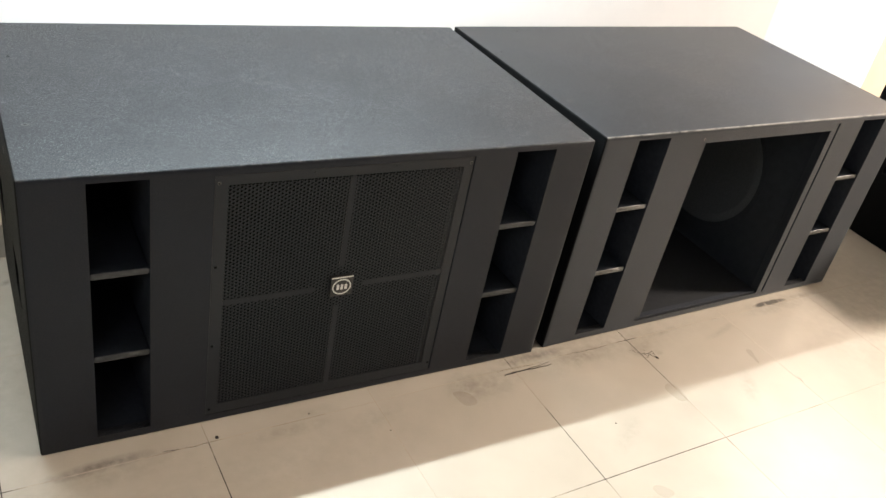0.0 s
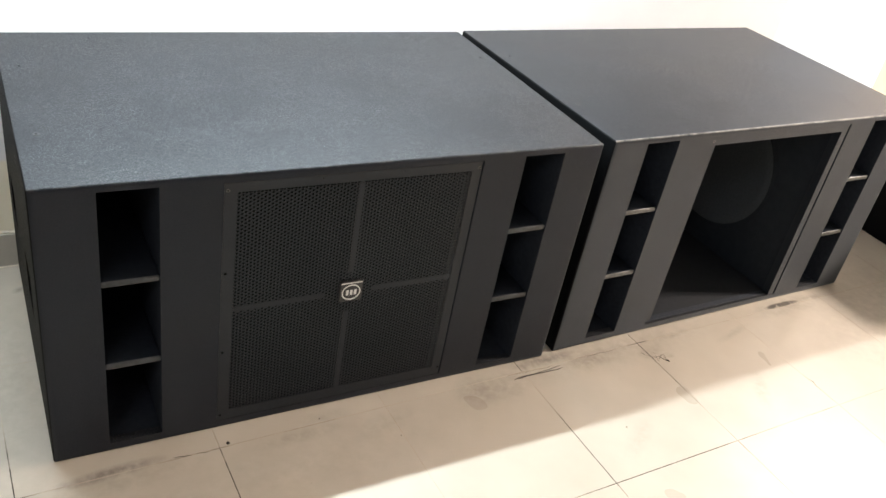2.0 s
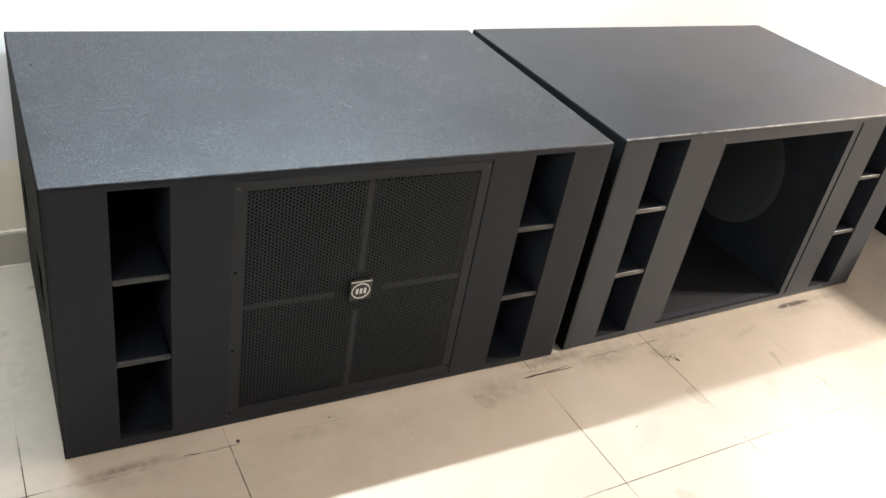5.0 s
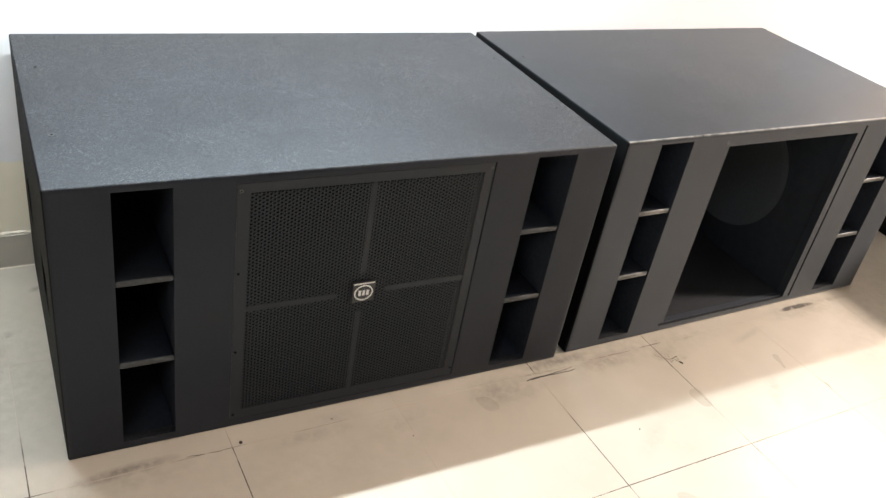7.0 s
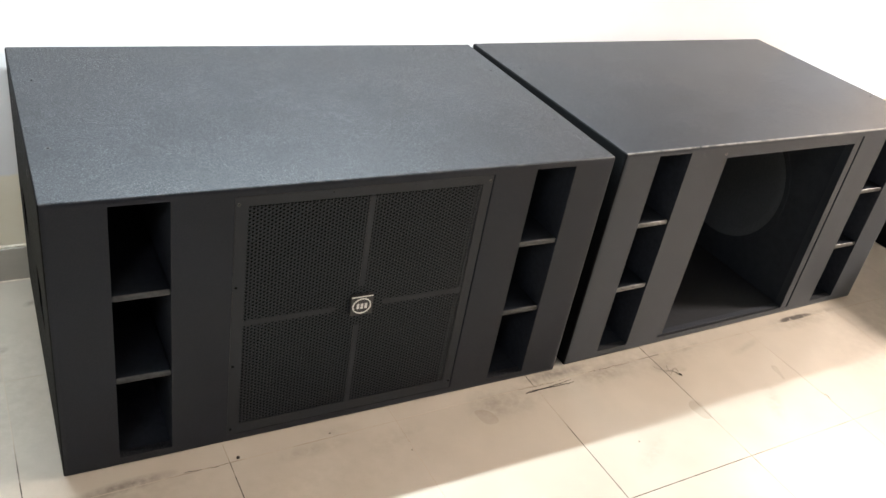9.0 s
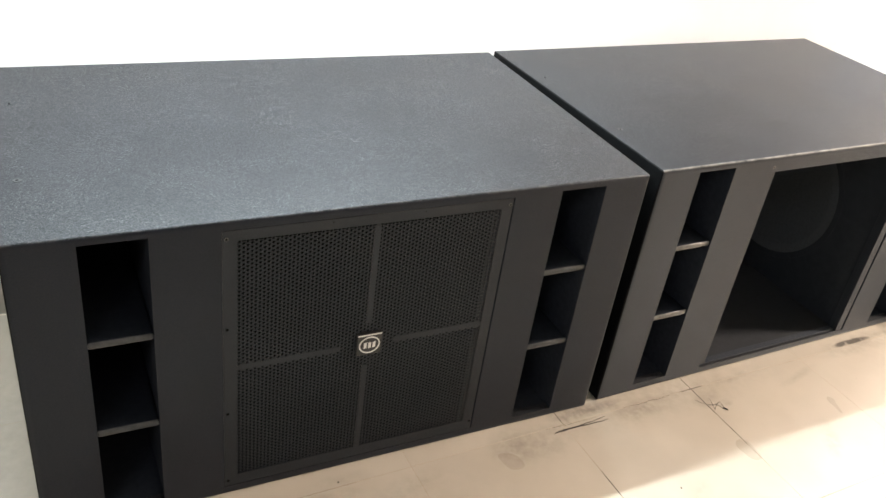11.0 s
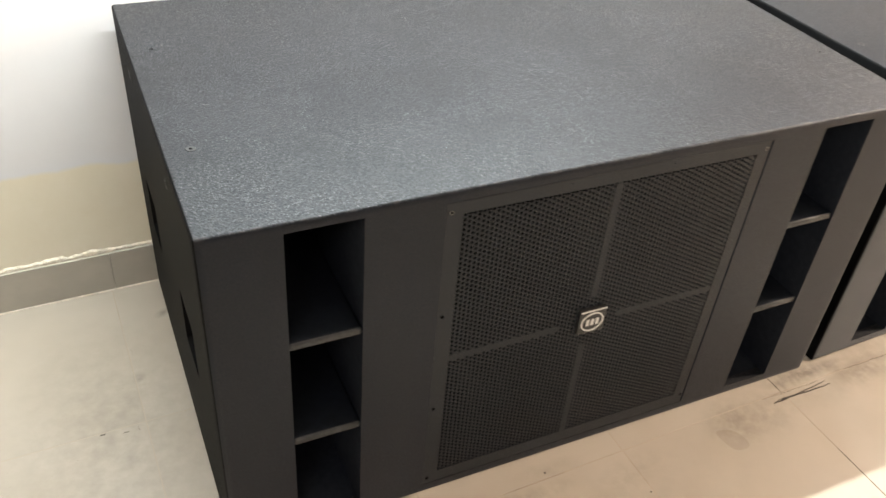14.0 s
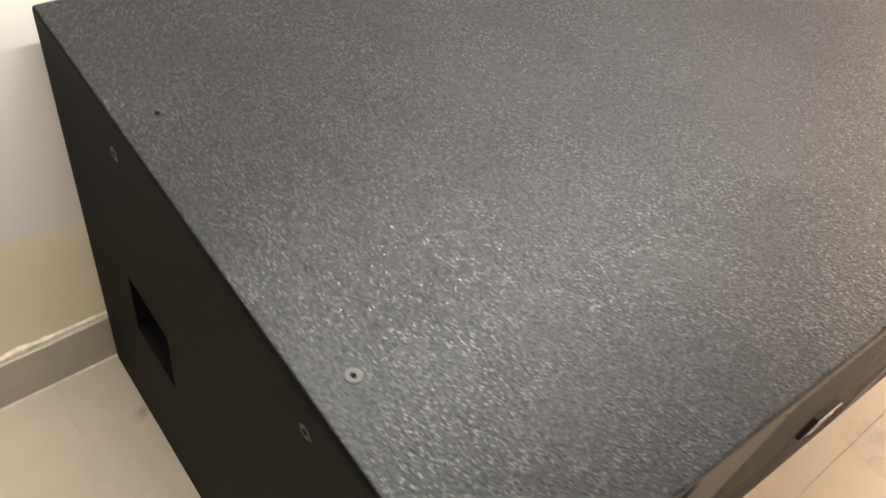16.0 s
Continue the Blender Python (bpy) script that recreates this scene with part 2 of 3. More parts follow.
M_SILVER = plain("badge_silver", (0.62, 0.62, 0.60), 0.4, 0.3, 200, 0.1)
M_TILE = tile_stone()
M_GROUT = grout()
M_WALL = wall_paint()
M_WHITE = plain("white_paint", (0.80, 0.80, 0.80), 0.8, 0.0, 4, 0.05, 0.002)
# Bluish tint puts the cool light on the pier into its colour.
M_PIER_COOL = plain("cool_lit_white", (0.66, 0.76, 0.90), 0.8, 0.0, 4, 0.04, 0.002)
M_BEIGE = plain("beige_paint", (0.62, 0.54, 0.43), 0.8, 0.0, 4, 0.08, 0.002)
# Pale tone chosen for the bounce light of the unseen walls.
M_BOUNCE = plain("pale_bounce_wall", (0.60, 0.62, 0.65), 0.85, 0.0, 3, 0.06)
M_SKIRT = plain("grey_skirting_tile", (0.42, 0.395, 0.34), 0.35, 0.0, 9, 0.10)
M_CEMENT = plain("cream_cement", (0.74, 0.68, 0.56), 0.9, 0.0, 60, 0.22, 0.004)
M_DARK = plain("dark_debris", (0.03, 0.025, 0.02), 0.7)


# ---- mesh helpers ----
def part(name, bm, mats, parent=None, label=""):
    me = bpy.data.meshes.new(name)
    bmesh.ops.recalc_face_normals(bm, faces=bm.faces[:])
    bm.to_mesh(me)
    bm.free()
    for m in mats if isinstance(mats, (list, tuple)) else [mats]:
        me.materials.append(m)
    ob = new(name, me)
    ob.parent = parent
    return tagged(ob, label)


def smooth(ob, angle=35):
    me = ob.data
    me.polygons.foreach_set("use_smooth", [True] * len(me.polygons))
    me.set_sharp_from_angle(angle=radians(angle))
    return ob


def box(bm, x0, x1, y0, y1, z0, z1, bevel=0.0, segments=2, mat=0):
    made = bmesh.ops.create_cube(bm, size=1.0, matrix=Matrix.LocRotScale(((x0 + x1) / 2, (y0 + y1) / 2, (z0 + z1) / 2), None, (x1 - x0, y1 - y0, z1 - z0)))
    faces = {f for v in made["verts"] for f in v.link_faces}
    for f in faces:
        f.material_index = mat
    if bevel:
        edges = {e for v in made["verts"] for e in v.link_edges}
        bmesh.ops.bevel(bm, geom=list(edges), offset=bevel, segments=segments, affect="EDGES", profile=0.5)
    return bm


def lathe(bm, profile, m, steps=48, mat=0, cap=False):
    """Turns (radius, height) pairs round the z axis of the pose m."""
    rings = []
    for r, h in profile:
        rings.append([bm.verts.new(m @ Vector((r * math.cos(2 * math.pi * k / steps), r * math.sin(2 * math.pi * k / steps), h))) for k in range(steps)])
    for a, b in zip(rings, rings[1:]):
        for k in range(steps):
            bm.faces.new((a[k], a[k - 1], b[k - 1], b[k])).material_index = mat
    if cap:
        bm.faces.new(rings[-1]).material_index = mat
    return bm


def pierced(bm, to, us, vs, holes, ring, depth):
    """A board face in the plane of the pose `to` (x along, y up, z outwards), with rectangular holes whose walls go in by depth.
    us, vs: grid lines; holes: cells (i, j) left out; ring: the outer corners."""
    grid = {(i, j): bm.verts.new(to @ Vector((u, v, 0))) for i, u in enumerate(us) for j, v in enumerate(vs)}
    nu, nv = len(us) - 1, len(vs) - 1
    solid = {(i, j) for i in range(nu) for j in range(nv)} - set(holes)
    for i, j in solid:
        bm.faces.new((grid[i, j], grid[i + 1, j], grid[i + 1, j + 1], grid[i, j + 1]))
    inner = {}

    def deep(key):
        if key not in inner:
            inner[key] = bm.verts.new(grid[key].co + (to.to_3x3() @ Vector((0, 0, -depth))))
        return inner[key]

    for i, j in holes:
        for (a, b), other in ((((i, j), (i + 1, j)), (i, j - 1)), (((i + 1, j), (i + 1, j + 1)), (i + 1, j)),
                              (((i + 1, j + 1), (i, j + 1)), (i, j + 1)), (((i, j + 1), (i, j)), (i - 1, j))):
            if other in solid:
                bm.faces.new((grid[a], grid[b], deep(b), deep(a)))
    c = ring
    bm.faces.new([c[0], c[1]] + [grid[i, 0] for i in range(nu, -1, -1)])
    bm.faces.new([c[1], c[2]] + [grid[nu, j] for j in range(nv, -1, -1)])
    bm.faces.new([c[2], c[3]] + [grid[i, nv] for i in range(0, nu + 1)])
    bm.faces.new([c[3], c[0]] + [grid[0, j] for j in range(0, nv + 1)])


# ---- loudspeaker cabinets ----
VENTS = ((0.1085, 0.2145), (0.9965, 1.1025))       # the two columns of ports
SHELVES = ((0.2175, 0.2335), (0.4165, 0.4315))
REBATE = (0.330, 0.8895, 0.020, 0.6205)          # the seat of the grille
MOUTH = (0.358, 0.860, 0.0225, 0.599)           # the opening inside it
GRIPS = ((0.150, 0.250), (0.482, 0.583))       # carrying recesses in the sides
GRIP_Z = (0.258, 0.362)


def cabinet_body(root, covered):
    bm = bmesh.new()
    c = {(x, y, z): bm.verts.new((x * W, y * D, z * H)) for x in (0, 1) for y in (0, 1) for z in (0, 1)}
    zs = [0.011, 0.020, 0.022, 0.6205, 0.6235, H - 0.011]
    us = [0.012, VENTS[0][0], VENTS[0][1], REBATE[0], REBATE[1], VENTS[1][0], VENTS[1][1], W - 0.012]
    holes = [(1, j) for j in (2, 3)] + [(5, j) for j in (2, 3)] + [(3, j) for j in (1, 2)]
    front = Matrix(((1, 0, 0, 0), (0, 0, -1, 0), (0, 1, 0, 0), (0, 0, 0, 1)))
    pierced(bm, front, us, zs, holes, [c[0, 0, 0], c[1, 0, 0], c[1, 0, 1], c[0, 0, 1]], 0.020)
    ys = [0.02, *GRIPS[0], *GRIPS[1], D - 0.02]
    gz = [0.02, *GRIP_Z, H - 0.02]
    left = Matrix(((0, 0, -1, 0), (-1, 0, 0, D), (0, 1, 0, 0), (0, 0, 0, 1)))
    pierced(bm, left, [D - y for y in reversed(ys)], gz, [(1, 1), (3, 1)], [c[0, 1, 0], c[0, 0, 0], c[0, 0, 1], c[0, 1, 1]], 0.016)
    right = Matrix(((0, 0, 1, W), (1, 0, 0, 0), (0, 1, 0, 0), (0, 0, 0, 1)))
    pierced(bm, right, ys, gz, [(1, 1), (3, 1)], [c[1, 0, 0], c[1, 1, 0], c[1, 1, 1], c[1, 0, 1]], 0.016)
    bm.faces.new((c[0, 0, 1], c[1, 0, 1], c[1, 1, 1], c[0, 1, 1]))
    bm.faces.new((c[0, 0, 0], c[0, 1, 0], c[1, 1, 0], c[1, 0, 0]))
    bm.faces.new((c[1, 1, 0], c[0, 1, 0], c[0, 1, 1], c[1, 1, 1]))
    corner = set(c.values())
    bmesh.ops.bevel(bm, geom=[e for e in bm.edges if e.verts[0] in corner and e.verts[1] in corner], offset=0.0045, segments=3, affect="EDGES", profile=0.5)
    for f in bm.faces:
        f.normal_update()
        mid = f.calc_center_median()
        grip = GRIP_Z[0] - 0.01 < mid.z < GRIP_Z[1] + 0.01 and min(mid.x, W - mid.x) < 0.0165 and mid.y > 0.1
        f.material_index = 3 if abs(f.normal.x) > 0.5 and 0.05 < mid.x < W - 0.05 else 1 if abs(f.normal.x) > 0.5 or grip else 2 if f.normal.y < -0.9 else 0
    return smooth(part("body", bm, [M_PAINT if covered else M_SCUFFED, M_SIDE_SHADE, M_FRONT if covered else M_LIT_FRONT, M_INSIDE], root), 30)


def open_box(bm, x0, x1, y0, y1, z0, z1, skip):
    """The inside of a box without the sides named in skip."""
    v = {(i, j, k): bm.verts.new(((x0, x1)[i], (y0, y1)[j], (z0, z1)[k])) for i in (0, 1) for j in (0, 1) for k in (0, 1)}
    sides = dict(left=((0, 0, 0), (0, 1, 0), (0, 1, 1), (0, 0, 1)), right=((1, 0, 0), (1, 0, 1), (1, 1, 1), (1, 1, 0)),
                 back=((0, 1, 0), (1, 1, 0), (1, 1, 1), (0, 1, 1)), front=((0, 0, 0), (0, 0, 1), (1, 0, 1), (1, 0, 0)),
                 floor=((0, 0, 0), (1, 0, 0), (1, 1, 0), (0, 1, 0)), roof=((0, 0, 1), (0, 1, 1), (1, 1, 1), (1, 0, 1)))
    for side, keys in sides.items():
        if side not in skip:
            bm.faces.new([v[k] for k in keys])


def round_hole_side(bm, x, y0, y1, z0, z1, cy, cz, r):
    """A board across x with a round hole."""
    angles = [2 * math.pi * k / 48 for k in range(48)] + [math.atan2(z - cz, y - cy) % (2 * math.pi) for y in (y0, y1) for z in (z0, z1)]
    rim, edge = [], []
    for a in sorted(angles):
        dy, dz = math.cos(a), math.sin(a)
        k = min((y1 - cy) / dy if dy > 1e-6 else 9, (y0 - cy) / dy if dy < -1e-6 else 9, (z1 - cz) / dz if dz > 1e-6 else 9, (z0 - cz) / dz if dz < -1e-6 else 9)
        rim.append(bm.verts.new((x, cy + r * dy, cz + r * dz)))
        edge.append(bm.verts.new((x, cy + k * dy, cz + k * dz)))
    for k in range(len(rim)):
        bm.faces.new((rim[k - 1], rim[k], edge[k], edge[k - 1]))


def driver(root, x, way):
    """An 18-inch driver in the side of the chamber that faces along way * x."""
    m = Matrix.Translation((x, 0.365, 0.317)) @ Matrix.Rotation(radians(90 * way), 4, "Y")
    frame_ring = smooth(part("driver", lathe(bmesh.new(), [(0.212, -0.02), (0.212, 0.0), (0.214, 0.0015), (0.230, 0.0015), (0.231, 0.0)], m), M_WALLS, root))
    smooth(part("surround", lathe(bmesh.new(), [(0.213, 0.0010), (0.206, 0.0004), (0.198, -0.0006), (0.187, -0.002)], m), M_CONE, frame_ring))
    smooth(part("cone", lathe(bmesh.new(), [(r, -0.002 - 0.024 * (1 - (r / 0.188) ** 2)) for r in (0.188, 0.18, 0.17, 0.16, 0.145, 0.13, 0.11, 0.08)], m), M_CONE, frame_ring, "dark grey paper cone"))
    smooth(part("dust_cap", lathe(bmesh.new(), [(r, -0.002 - 0.024 * (1 - (r / 0.188) ** 2)) for r in (0.08, 0.06, 0.04, 0.02, 0.004)], m, cap=True), M_CONE, frame_ring))


def screw(root, at, normal, r=0.0045, ring=0.0, rim=None, middle=None):
    """A countersunk screw: a shallow dished head, dark in the middle, with or without a scraped rim."""
    z = Vector(normal)
    m = Matrix.Translation(at) @ z.to_track_quat("Z", "Y").to_matrix().to_4x4()
    bm = bmesh.new()
    if ring:
        lathe(bm, [(ring, 0.0002), (ring * 0.92, 0.0009), (r * 1.05, 0.0009), (r, 0.0004)], m, 20, 0)
    else:
        lathe(bm, [(r * 1.35, 0.0002), (r * 1.25, 0.0010), (r, 0.0009)], m, 16, 0)
    lathe(bm, [(r, 0.0009), (r * 0.55, 0.0003)], m, 16, 1, cap=True)
    return part("screw", bm, [rim or (M_WASHER if ring else M_SCREW), middle or M_HOLE], root)


def badge(parent):
    """A square plate with an oval ring and three upright marks in silver."""
    bm = bmesh.new()
    u0, u1, z0, z1 = 0.5865, 0.6375, 0.303, 0.354
    box(bm, u0, u1, -0.006, 0.003, z0, z1, 0.0015, 2, 0)
    box(bm, u0 + 0.001, u1 - 0.001, -0.0070, -0.0058, z1 - 0.0035, z1 - 0.0010, 0, 1, 1)
    cu, cz, steps = (u0 + u1) / 2, (z0 + z1) / 2 - 0.001, 40
    rings = []
    for a, b, y in ((0.0218, 0.0200, -0.0062), (0.0218, 0.0200, -0.0074), (0.0192, 0.0174, -0.0074), (0.0192, 0.0174, -0.0062)):
        rings.append([bm.verts.new((cu + a * math.cos(2 * math.pi * k / steps), y, cz + b * math.sin(2 * math.pi * k / steps))) for k in range(steps)])
    for a, b in zip(rings, rings[1:]):
        for k in range(steps):
            bm.faces.new((a[k], a[k - 1], b[k - 1], b[k])).material_index = 1
    for k in (-1, 0, 1):
        x = cu + k * 0.0092
        box(bm, x - 0.0036, x + 0.0036, -0.0074, -0.0061, cz - 0.0075, cz + 0.0075, 0.0006, 1, 1)
    return part("badge", bm, [M_BADGE, M_SILVER], parent, "small square badge with silver oval ring")


def grille(root):
    """A perforated steel sheet in a plain rim, with unperforated bars that cross towards the middle."""
    u0, u1, z0, z1 = REBATE[0] + 0.0005, REBATE[1] - 0.003, REBATE[2] + 0.0005, REBATE[3] - 0.001
    y, back = 0.0010, 0.0030
    bm = bmesh.new()
    pitch = 0.0085
    side = pitch * 0.866
    p0, p1, q0, q1 = 0.3555, 0.8605, 0.046, 0.595
    cu, cz = 0.6095, 0.3235
    rows = int((q1 - q0) / pitch)
    cols = int((p1 - p0) / side)
    a, b = pitch / 2 / 0.866, 0.0032
    turn = [radians(60 * k) for k in range(6)]
    cell = [(a * math.cos(t), a * math.sin(t)) for t in turn]
    hole = [(b * math.cos(t), b * math.sin(t)) for t in turn]
    verts, faces = [], []
    s0, t0 = cu - cols * side / 2, cz - rows * pitch / 2
    for i in range(cols + 1):
        for j in range(rows + 1 - i % 2):
            x, z = s0 + side * i, t0 + pitch * (j + 0.5 * (i % 2))
            bar = (abs(x - cu) < 0.0055 and abs(z - cz) > 0.052) or (abs(z - cz) < 0.0055 and abs(x - cu) > 0.058)
            n = len(verts)
            verts += [(x + dx, y, z + dz) for dx, dz in cell]
            if bar:
                faces.append(tuple(range(n, n + 6)))
                continue
            verts += [(x + dx, y, z + dz) for dx, dz in hole] + [(x + dx, back, z + dz) for dx, dz in hole]
            for k in range(6):
                e = (k + 1) % 6
                faces += [(n + k, n + e, n + 6 + e, n + 6 + k), (n + 6 + k, n + 6 + e, n + 12 + e, n + 12 + k)]
    me = bpy.data.meshes.new("grille")
    me.from_pydata(verts, [], faces)
    me.materials.append(M_STEEL)
    ob = new("grille", me)
    ob.parent = root
    tagged(ob, "black perforated steel grille sheet")
    # plain straight bars that stop short of the badge
    for r in ((cu - 0.0065, cu + 0.0065, cz + 0.052, q1), (cu - 0.0065, cu + 0.0065, q0, cz - 0.052), (p0, cu - 0.058, cz - 0.0065, cz + 0.0065), (cu + 0.058, p1, cz - 0.0065, cz + 0.0065)):
        part("bar", box(bmesh.new(), r[0], r[1], y - 0.0003, back, r[2], r[3]), M_STEEL, ob)
    # the plain rim round the holes
    bm = bmesh.new()
    i0, i1, j0, j1 = s0 - a * 0.8, s0 + cols * side + a * 0.8, t0 - a * 0.6, t0 + rows * pitch + a * 0.6
    for r in ((u0, i0, z0, z1), (i1, u1, z0, z1), (i0, i1, z0, j0), (i0, i1, j1, z1)):
        box(bm, r[0], r[1], y - 0.0004, back, r[2], r[3])
    rim = part("rim", bm, M_STEEL, ob)
    for x, z in ((u0 + 0.007, 0.036), (u0 + 0.007, 0.215), (u0 + 0.007, 0.416), (u0 + 0.007, 0.604), (u1 - 0.006, 0.044), (u1 - 0.006, 0.606)):
        screw(ob, (x, y - 0.0004, z), (0, -1, 0), 0.0024 if z > 0.6 else 0.0032, 0, M_SCREW if z > 0.6 else M_STEEL)
    for x in (0.523, 0.700):
        screw(ob, (x, y - 0.0004, 0.6135), (0, -1, 0), 0.0013, 0, M_STEEL)
    bm = bmesh.new()
    # Unseen sheet added so the holes read as dark as their shade.
    box(bm, MOUTH[0] + 0.001, MOUTH[1] - 0.001, 0.020, 0.023, MOUTH[2] + 0.001, MOUTH[3] - 0.001)
    part("backing_cloth", bm, M_BACKING, ob, "added dark sheet that keeps the grille holes black")
    badge(ob)
    return ob


def cabinet(covered, at, turn, label):
    root = new("loudspeaker_cabinet")
    cabinet_body(root, covered)
    # the frame in which the grille sits
    bm = bmesh.new()
    u0, u1, z0, z1 = REBATE
    m0, m1, n0, n1 = MOUTH
    for r in ((u0 - 0.004, m0, z0 - 0.002, n1), (m0, m1, z0 - 0.002, n0)):
        box(bm, r[0], r[1], 0.009, 0.027, r[2], r[3])
    box(bm, m1, u1 + (0.004 if covered else -0.0058), 0.009 if covered else 0.0012, 0.027, z0 - (0.002 if covered else 0), z1 + (0.002 if covered else 0))
    if not covered:
        box(bm, u1 - 0.006, u1 + 0.004, 0.018, 0.027, z0, z1)
    box(bm, u0 - (0.004 if covered else 0), m1, 0.009 if covered else 0.0004, 0.027, n1, z1 + (0.002 if covered else 0.0015))
    part("grille_seat", bm, M_FRONT if covered else M_LIT_FRONT, root)
    # the chamber between the two drivers
    bm = bmesh.new()
    c0, c1 = m0 - 0.006, m1 + 0.006
    open_box(bm, c0, c1, 0.026, 0.65, 0.0205, 0.618, ("front", "left", "right"))
    for x in (c0, c1):
        round_hole_side(bm, x, 0.026, 0.65, 0.0205, 0.618, 0.365, 0.317, 0.214)
    bm.faces.ensure_lookup_table()
    for f in bm.faces:
        f.material_index = 1 if f.calc_center_median().z < 0.021 else 0
    part("chamber", bm, [M_WALLS, M_CHAMBER], root)
    driver(root, c0, 1)
    driver(root, c1, -1)
    for v0, v1 in VENTS:
        bm = bmesh.new()
        open_box(bm, v0 - 0.001, v1 + 0.001, 0.018, 0.42, 0.0205, 0.6250, ("front",))
        part("port_duct", bm, M_INSIDE, root)
        for s0, s1 in SHELVES:
            bm = bmesh.new()
            box(bm, v0 - 0.0005, v1 + 0.0005, 0.003, 0.42, s0, s1, 0.005, 3)
            for f in bm.faces:
                f.material_index = 1 if f.calc_center_median().y < 0.0065 else 0
            smooth(part("port_shelf", bm, [M_SHELF, M_WORN if covered else M_WORN_PALE], root))
    for x in (0.0, W):
        for g0, g1 in GRIPS:
            bm = bmesh.new()
            s = 1 if x == 0 else -1
            xs = sorted((x + s * 0.012, x + s * 0.07))
            open_box(bm, xs[0], xs[1], g0 - 0.002, g1 + 0.002, GRIP_Z[0] - 0.002, GRIP_Z[1] + 0.002, ("left" if s > 0 else "right",))
            part("grip_cup", bm, M_SHELF, root)
        for y in (0.204, 0.545):
            screw(root, (x, y, 0.590), (-1 if x == 0 else 1, 0, 0), 0.0035, 0.008)
    for x, y, ring in ((0.038, 0.203, 0.007), (0.038, 0.526, 0.0), (W - 0.038, 0.206, 0.0), (W - 0.038, 0.526, 0.0), (0.198, 0.685, 0.0), (0.605, 0.685, 0.0), (1.012, 0.685, 0.0)):
        screw(root, (x, y, H), (0, 0, 1), 0.0024, ring, M_WASHER if ring or 0.15 < x else M_PAINT, M_WASHER if y > 0.6 else None)
    if covered:
        grille(root)
    else:
        screw(root, (REBATE[0] + 0.008, 0.0004, REBATE[3] - 0.010), (0, -1, 0), 0.002, 0.004, M_SCREW)
    root.matrix_world = pose(*at, 0, 0, turn)
    return tagged(root, label, "loudspeaker", "bass cabinets along the wall")


cabinet(True, (0, 0, 0), 0, "black textured bass loudspeaker with perforated square grille, on tiles")
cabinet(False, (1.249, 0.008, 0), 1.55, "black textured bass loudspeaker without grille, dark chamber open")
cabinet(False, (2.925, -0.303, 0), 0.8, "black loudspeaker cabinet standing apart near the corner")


# ---- walls, floor, ceiling ----
G = pose(GX, GY, 0, 0, 0, 1.5)                 # the frame of the tile grid


def structure(name, bm, mat, label, m=Matrix()):
    ob = part(name, bm, mat, None, label)
    ob.matrix_world = m
    return tagged(ob, kind="structure")


X0, X1, Y0, TOP = -4.8, 6.0, -6.5, 2.9
NORTH = pose(0, WALL_Y + 0.010, 0, 0, 0, 1.5)
structure("floor", box(bmesh.new(), X0 - 0.2, X1 + 0.2, Y0 - 0.2, 1.1, -0.1, -0.0004), M_GROUT, "cream floor with dirty joints")
structure("wall_north", box(bmesh.new(), X0 - 0.2, 2.66, 0, 0.15, 0, TOP), M_WALL, "unseen white wall, added to close the room with bare beige band below", NORTH)
structure("wall_pier", box(bmesh.new(), 2.66, 3.47, 0.02, 0.17, 0, TOP, 0.004), M_PIER_COOL, "white wall pier, tinted with cool light", NORTH)
structure("wall_recess", box(bmesh.new(), 3.47, X1 + 0.3, 0.12, 0.25, 0, TOP), M_BEIGE, "beige wall past the pier", NORTH)
# South, west, east walls and ceiling are unseen, added to close in bounce light.
structure("wall_south", box(bmesh.new(), X0 - 0.2, X1 + 0.2, Y0 - 0.15, Y0, 0, TOP), M_BOUNCE, "unseen pale grey wall, added for bounce light")
structure("wall_west", box(bmesh.new(), X0 - 0.15, X0, Y0, 0.70, 0, TOP), M_BOUNCE, "unseen pale grey wall, added for bounce light")
structure("wall_east", box(bmesh.new(), X1, X1 + 0.15, Y0, 1.05, 0, TOP), M_WHITE, "unseen white wall, added to close the room")
structure("ceiling", box(bmesh.new(), X0 - 0.2, X1 + 0.2, Y0 - 0.2, 1.15, TOP, TOP + 0.1), M_WHITE, "unseen white ceiling, added to close the room")


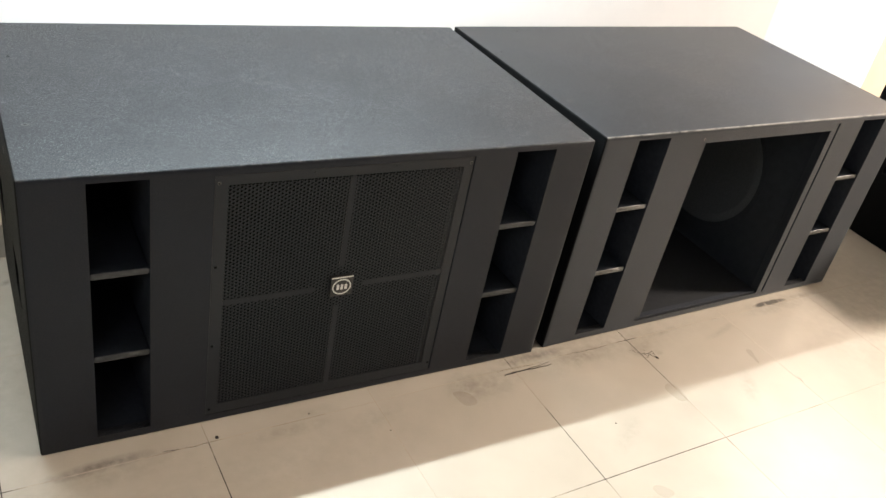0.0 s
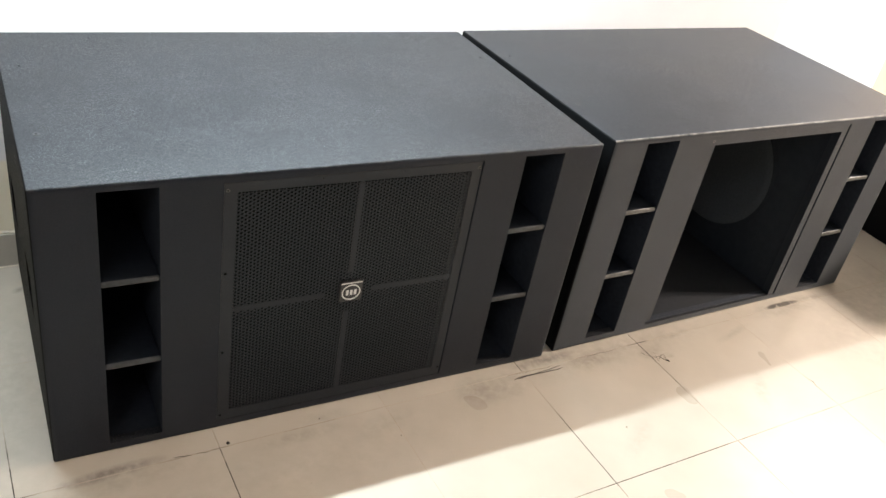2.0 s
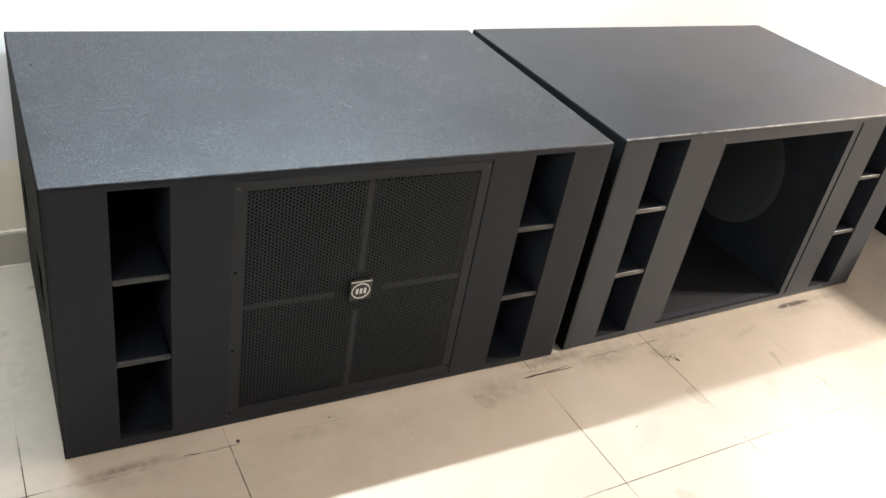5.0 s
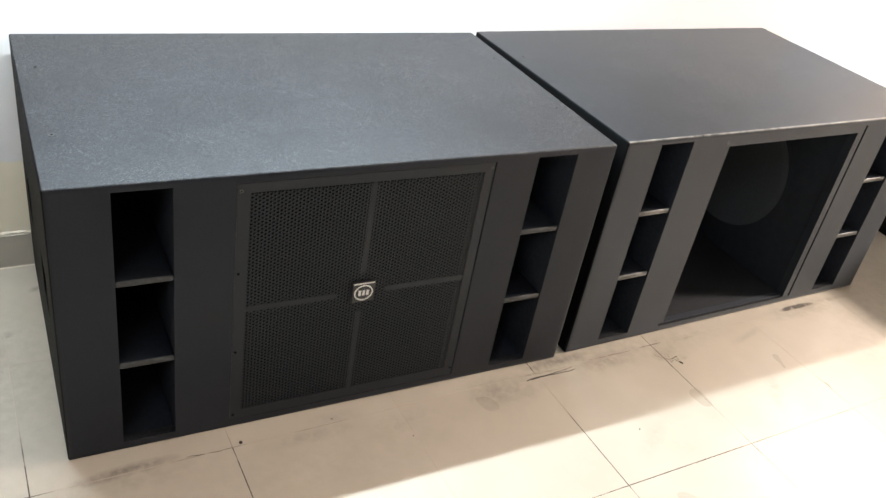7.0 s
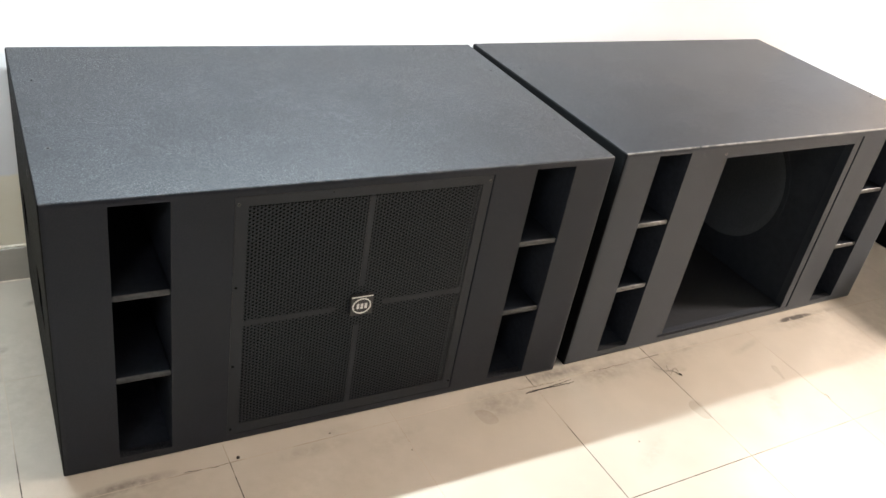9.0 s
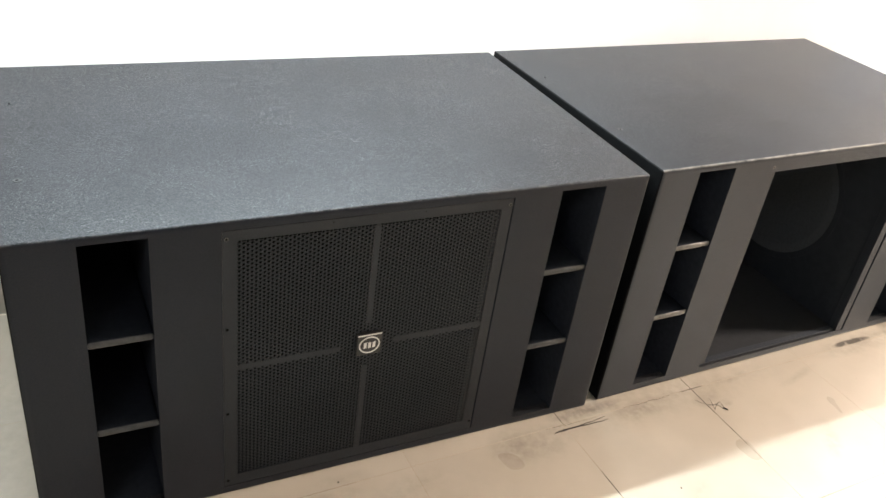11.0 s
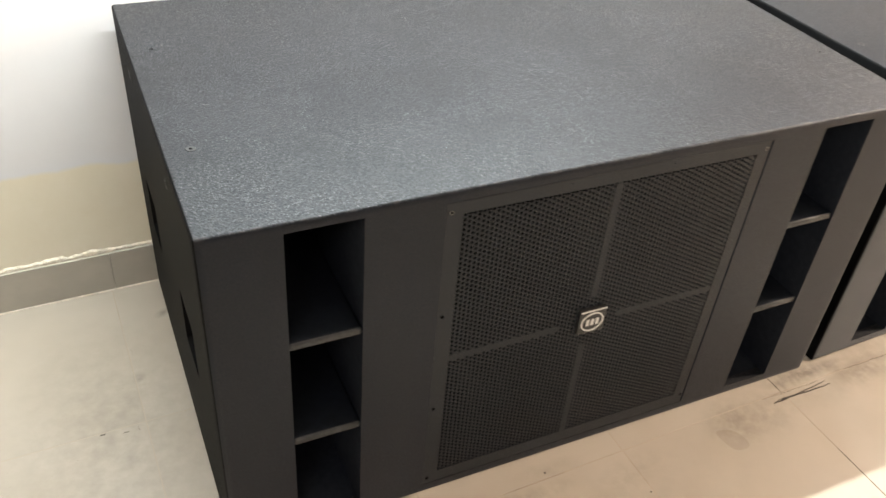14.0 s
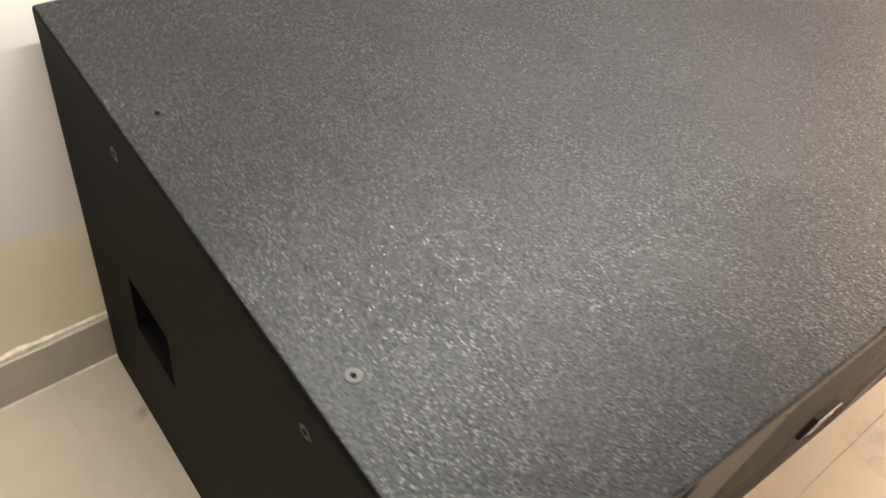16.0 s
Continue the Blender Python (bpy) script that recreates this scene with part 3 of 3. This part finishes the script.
def skirting():
    root = tagged(new("baseboard"), "grey tile skirting with rough cement on top", kind="structure")
    root.matrix_world = pose(0, WALL_Y, 0, 0, 0, 1.5)
    mesh = None
    for k in range(-6, 7):
        if mesh is None:
            ob = part("tile", box(bmesh.new(), 0.0003, TILE - 0.0003, 0, 0.0098, 0.002, 0.098, 0.0012), M_SKIRT, root)
            mesh = ob.data
        else:
            ob = new("tile", mesh)
            ob.parent = root
        ob.matrix_local = Matrix.Translation((-0.090 + TILE * k, 0, 0))
    # cement left uneven along the top and a pale joint at the foot
    bm = bmesh.new()
    steps = 1400
    rows = []
    for k in range(steps + 1):
        x = -2.4 + 5.0 * k / steps
        a = noise.noise(Vector((x * 14, 0, 1))) + 0.6 * noise.noise(Vector((x * 45, 3, 2))) + 0.2 * noise.noise(Vector((x * 120, 4, 2)))
        b = noise.noise(Vector((x * 23, 7, 5))) + 0.7 * noise.noise(Vector((x * 90, 1, 8)))
        lump = max(0.0, 0.35 + 0.9 * a) * min(1.0, max(0.3, abs(x + 0.01) / 0.12))
        z, y = 0.1030 + 0.0105 * lump, 0.0062 - 0.0036 * min(1.2, lump) + 0.0008 * b
        rows.append([bm.verts.new(p) for p in ((x, y + 0.001, 0.097), (x, y, 0.101), (x, y + 0.001, z - 0.002), (x, y + 0.004, z), (x, 0.0125, z + 0.003 + 0.002 * b))])
    for a, b in zip(rows, rows[1:]):
        for k in range(4):
            bm.faces.new((a[k], b[k], b[k + 1], a[k + 1]))
    part("cement_bead", bm, M_CEMENT, root, "rough pale cement")
    part("joint_filler", box(bmesh.new(), -2.4, 2.6, 0.0012, 0.0096, 0.003, 0.096), M_SKIRT, root)
    part("foot_joint", box(bmesh.new(), -2.4, 2.6, -0.0022, 0.004, -0.001, 0.0018, 0.0008, 1), M_CEMENT, root)


skirting()


def debris():
    """Dark strands that lie on the tiles in front of the gap."""
    rnd = random.Random(5)
    strands = [((1.083, -0.062), (1.133, -0.057), (1.204, -0.059), (1.240, -0.058), 0.0015), ((1.098, -0.056), (1.160, -0.056), (1.237, -0.048), 0.0013),
               ((1.086, -0.060), (1.115, -0.058), (1.170, -0.057), 0.0021), ((1.070, -0.043), (1.150, -0.044), (1.219, -0.043), 0.0004),
               ((1.302, -0.036), (1.375, -0.036), (1.449, -0.034), 0.0005), ((-0.088, 0.532), (-0.087, 0.522), (-0.086, 0.511), 0.0008), ((-0.170, 0.321), (-0.160, 0.3225), 0.0012), ((-0.131, 0.314), (-0.120, 0.314), 0.0008), ((-0.104, 0.320), (-0.102, 0.310), 0.0014), ((1.933, -0.312), (1.936, -0.324), (1.931, -0.337), 0.0011), ((0.225, -0.060), (0.262, -0.062), 0.0009), ((0.271, -0.063), (0.300, -0.064), 0.0007)]
    squiggle = [(1.503, -0.069), (1.516, -0.086), (1.536, -0.099), (1.565, -0.094), (1.558, -0.122), (1.548, -0.100), (1.531, -0.114), (1.545, -0.076)]
    bm = bmesh.new()

    def strand(points, r):
        rings = []
        n = 14 * (len(points) - 1)
        for k in range(n + 1):
            t = k / n * (len(points) - 1)
            i = min(int(t), len(points) - 2)
            f = t - i
            x, y = (points[i][0] * (1 - f) + points[i + 1][0] * f, points[i][1] * (1 - f) + points[i + 1][1] * f)
            y += 0.0015 * math.sin(k * 0.5) * rnd.random()
            w = r * (0.4 + 0.6 * math.sin(math.pi * (k + 0.5) / (n + 1)))
            rings.append([bm.verts.new((x, y - w, 0.0005)), bm.verts.new((x, y, 0.0005 + w)), bm.verts.new((x, y + w, 0.0005))])
        for a, b in zip(rings, rings[1:]):
            bm.faces.new((a[0], b[0], b[1], a[1]))
            bm.faces.new((a[1], b[1], b[2], a[2]))

    for *points, r in strands:
        strand(points, r)
    strand(squiggle, 0.0009)
    strand([(1.558, -0.116), (1.563, -0.126)], 0.0035)
    return tagged(part("debris", bm, M_DARK, None, "thin dark strands of dirt on the tiles"), category="debris", kind="stuff")


debris()
for x, y, r in ((0.342, -0.053, 0.004), (0.557, -0.043, 0.0018), (0.718, -0.149, 0.0016), (1.273, -0.298, 0.0018)):
    bm = bmesh.new()
    lathe(bm, [(r, 0.0002), (r * 0.87, r * 0.75), (r * 0.37, r)], Matrix.Translation((x, y, 0)), 10, 0, True)
    tagged(part("crumb", bm, M_DARK, None, "small dark crumb lying on the tiles"), category="debris", group="crumbs on the floor")


def floor_tiles():
    root = bpy.data.objects["floor"]
    rnd = random.Random(3)
    mesh = None
    g = 0.0011
    far = bmesh.new()
    for i in range(-14, 16):
        for j in range(-17, 4):
            p = G @ Vector(((i + 0.5) * TILE, (j + 0.5) * TILE, 0))
            if not (X0 - 0.2 < p.x < X1 + 0.2 and Y0 - 0.1 < p.y):
                continue
            if not (-7 <= i <= 11 and -7 <= j <= 2):
                c = [G @ Vector(((i + a) * TILE + b * g, (j + d) * TILE + e * g, 0)) for a, b, d, e in ((0, 1, 0, 1), (1, -1, 0, 1), (1, -1, 1, -1), (0, 1, 1, -1))]
                top = [far.verts.new(q) for q in c]
                low = [far.verts.new(q - Vector((0, 0, 0.008))) for q in c]
                far.faces.new(top)
                for k in range(4):
                    far.faces.new((top[k - 1], low[k - 1], low[k], top[k]))
                continue
            if mesh is None:
                ob = part("tile", box(bmesh.new(), -TILE / 2 + g, TILE / 2 - g, -TILE / 2 + g, TILE / 2 - g, -0.008, 0.0, 0.0002, 1), M_TILE, root)
                mesh = ob.data
            else:
                ob = new("tile", mesh)
                ob.parent = root
            ob.matrix_world = Matrix.Translation((p.x, p.y, -0.00015 * rnd.random())) @ Matrix.Rotation(GRID, 4, "Z")
    tagged(part("far_tiles", far, M_TILE, root), kind="stuff")


floor_tiles()
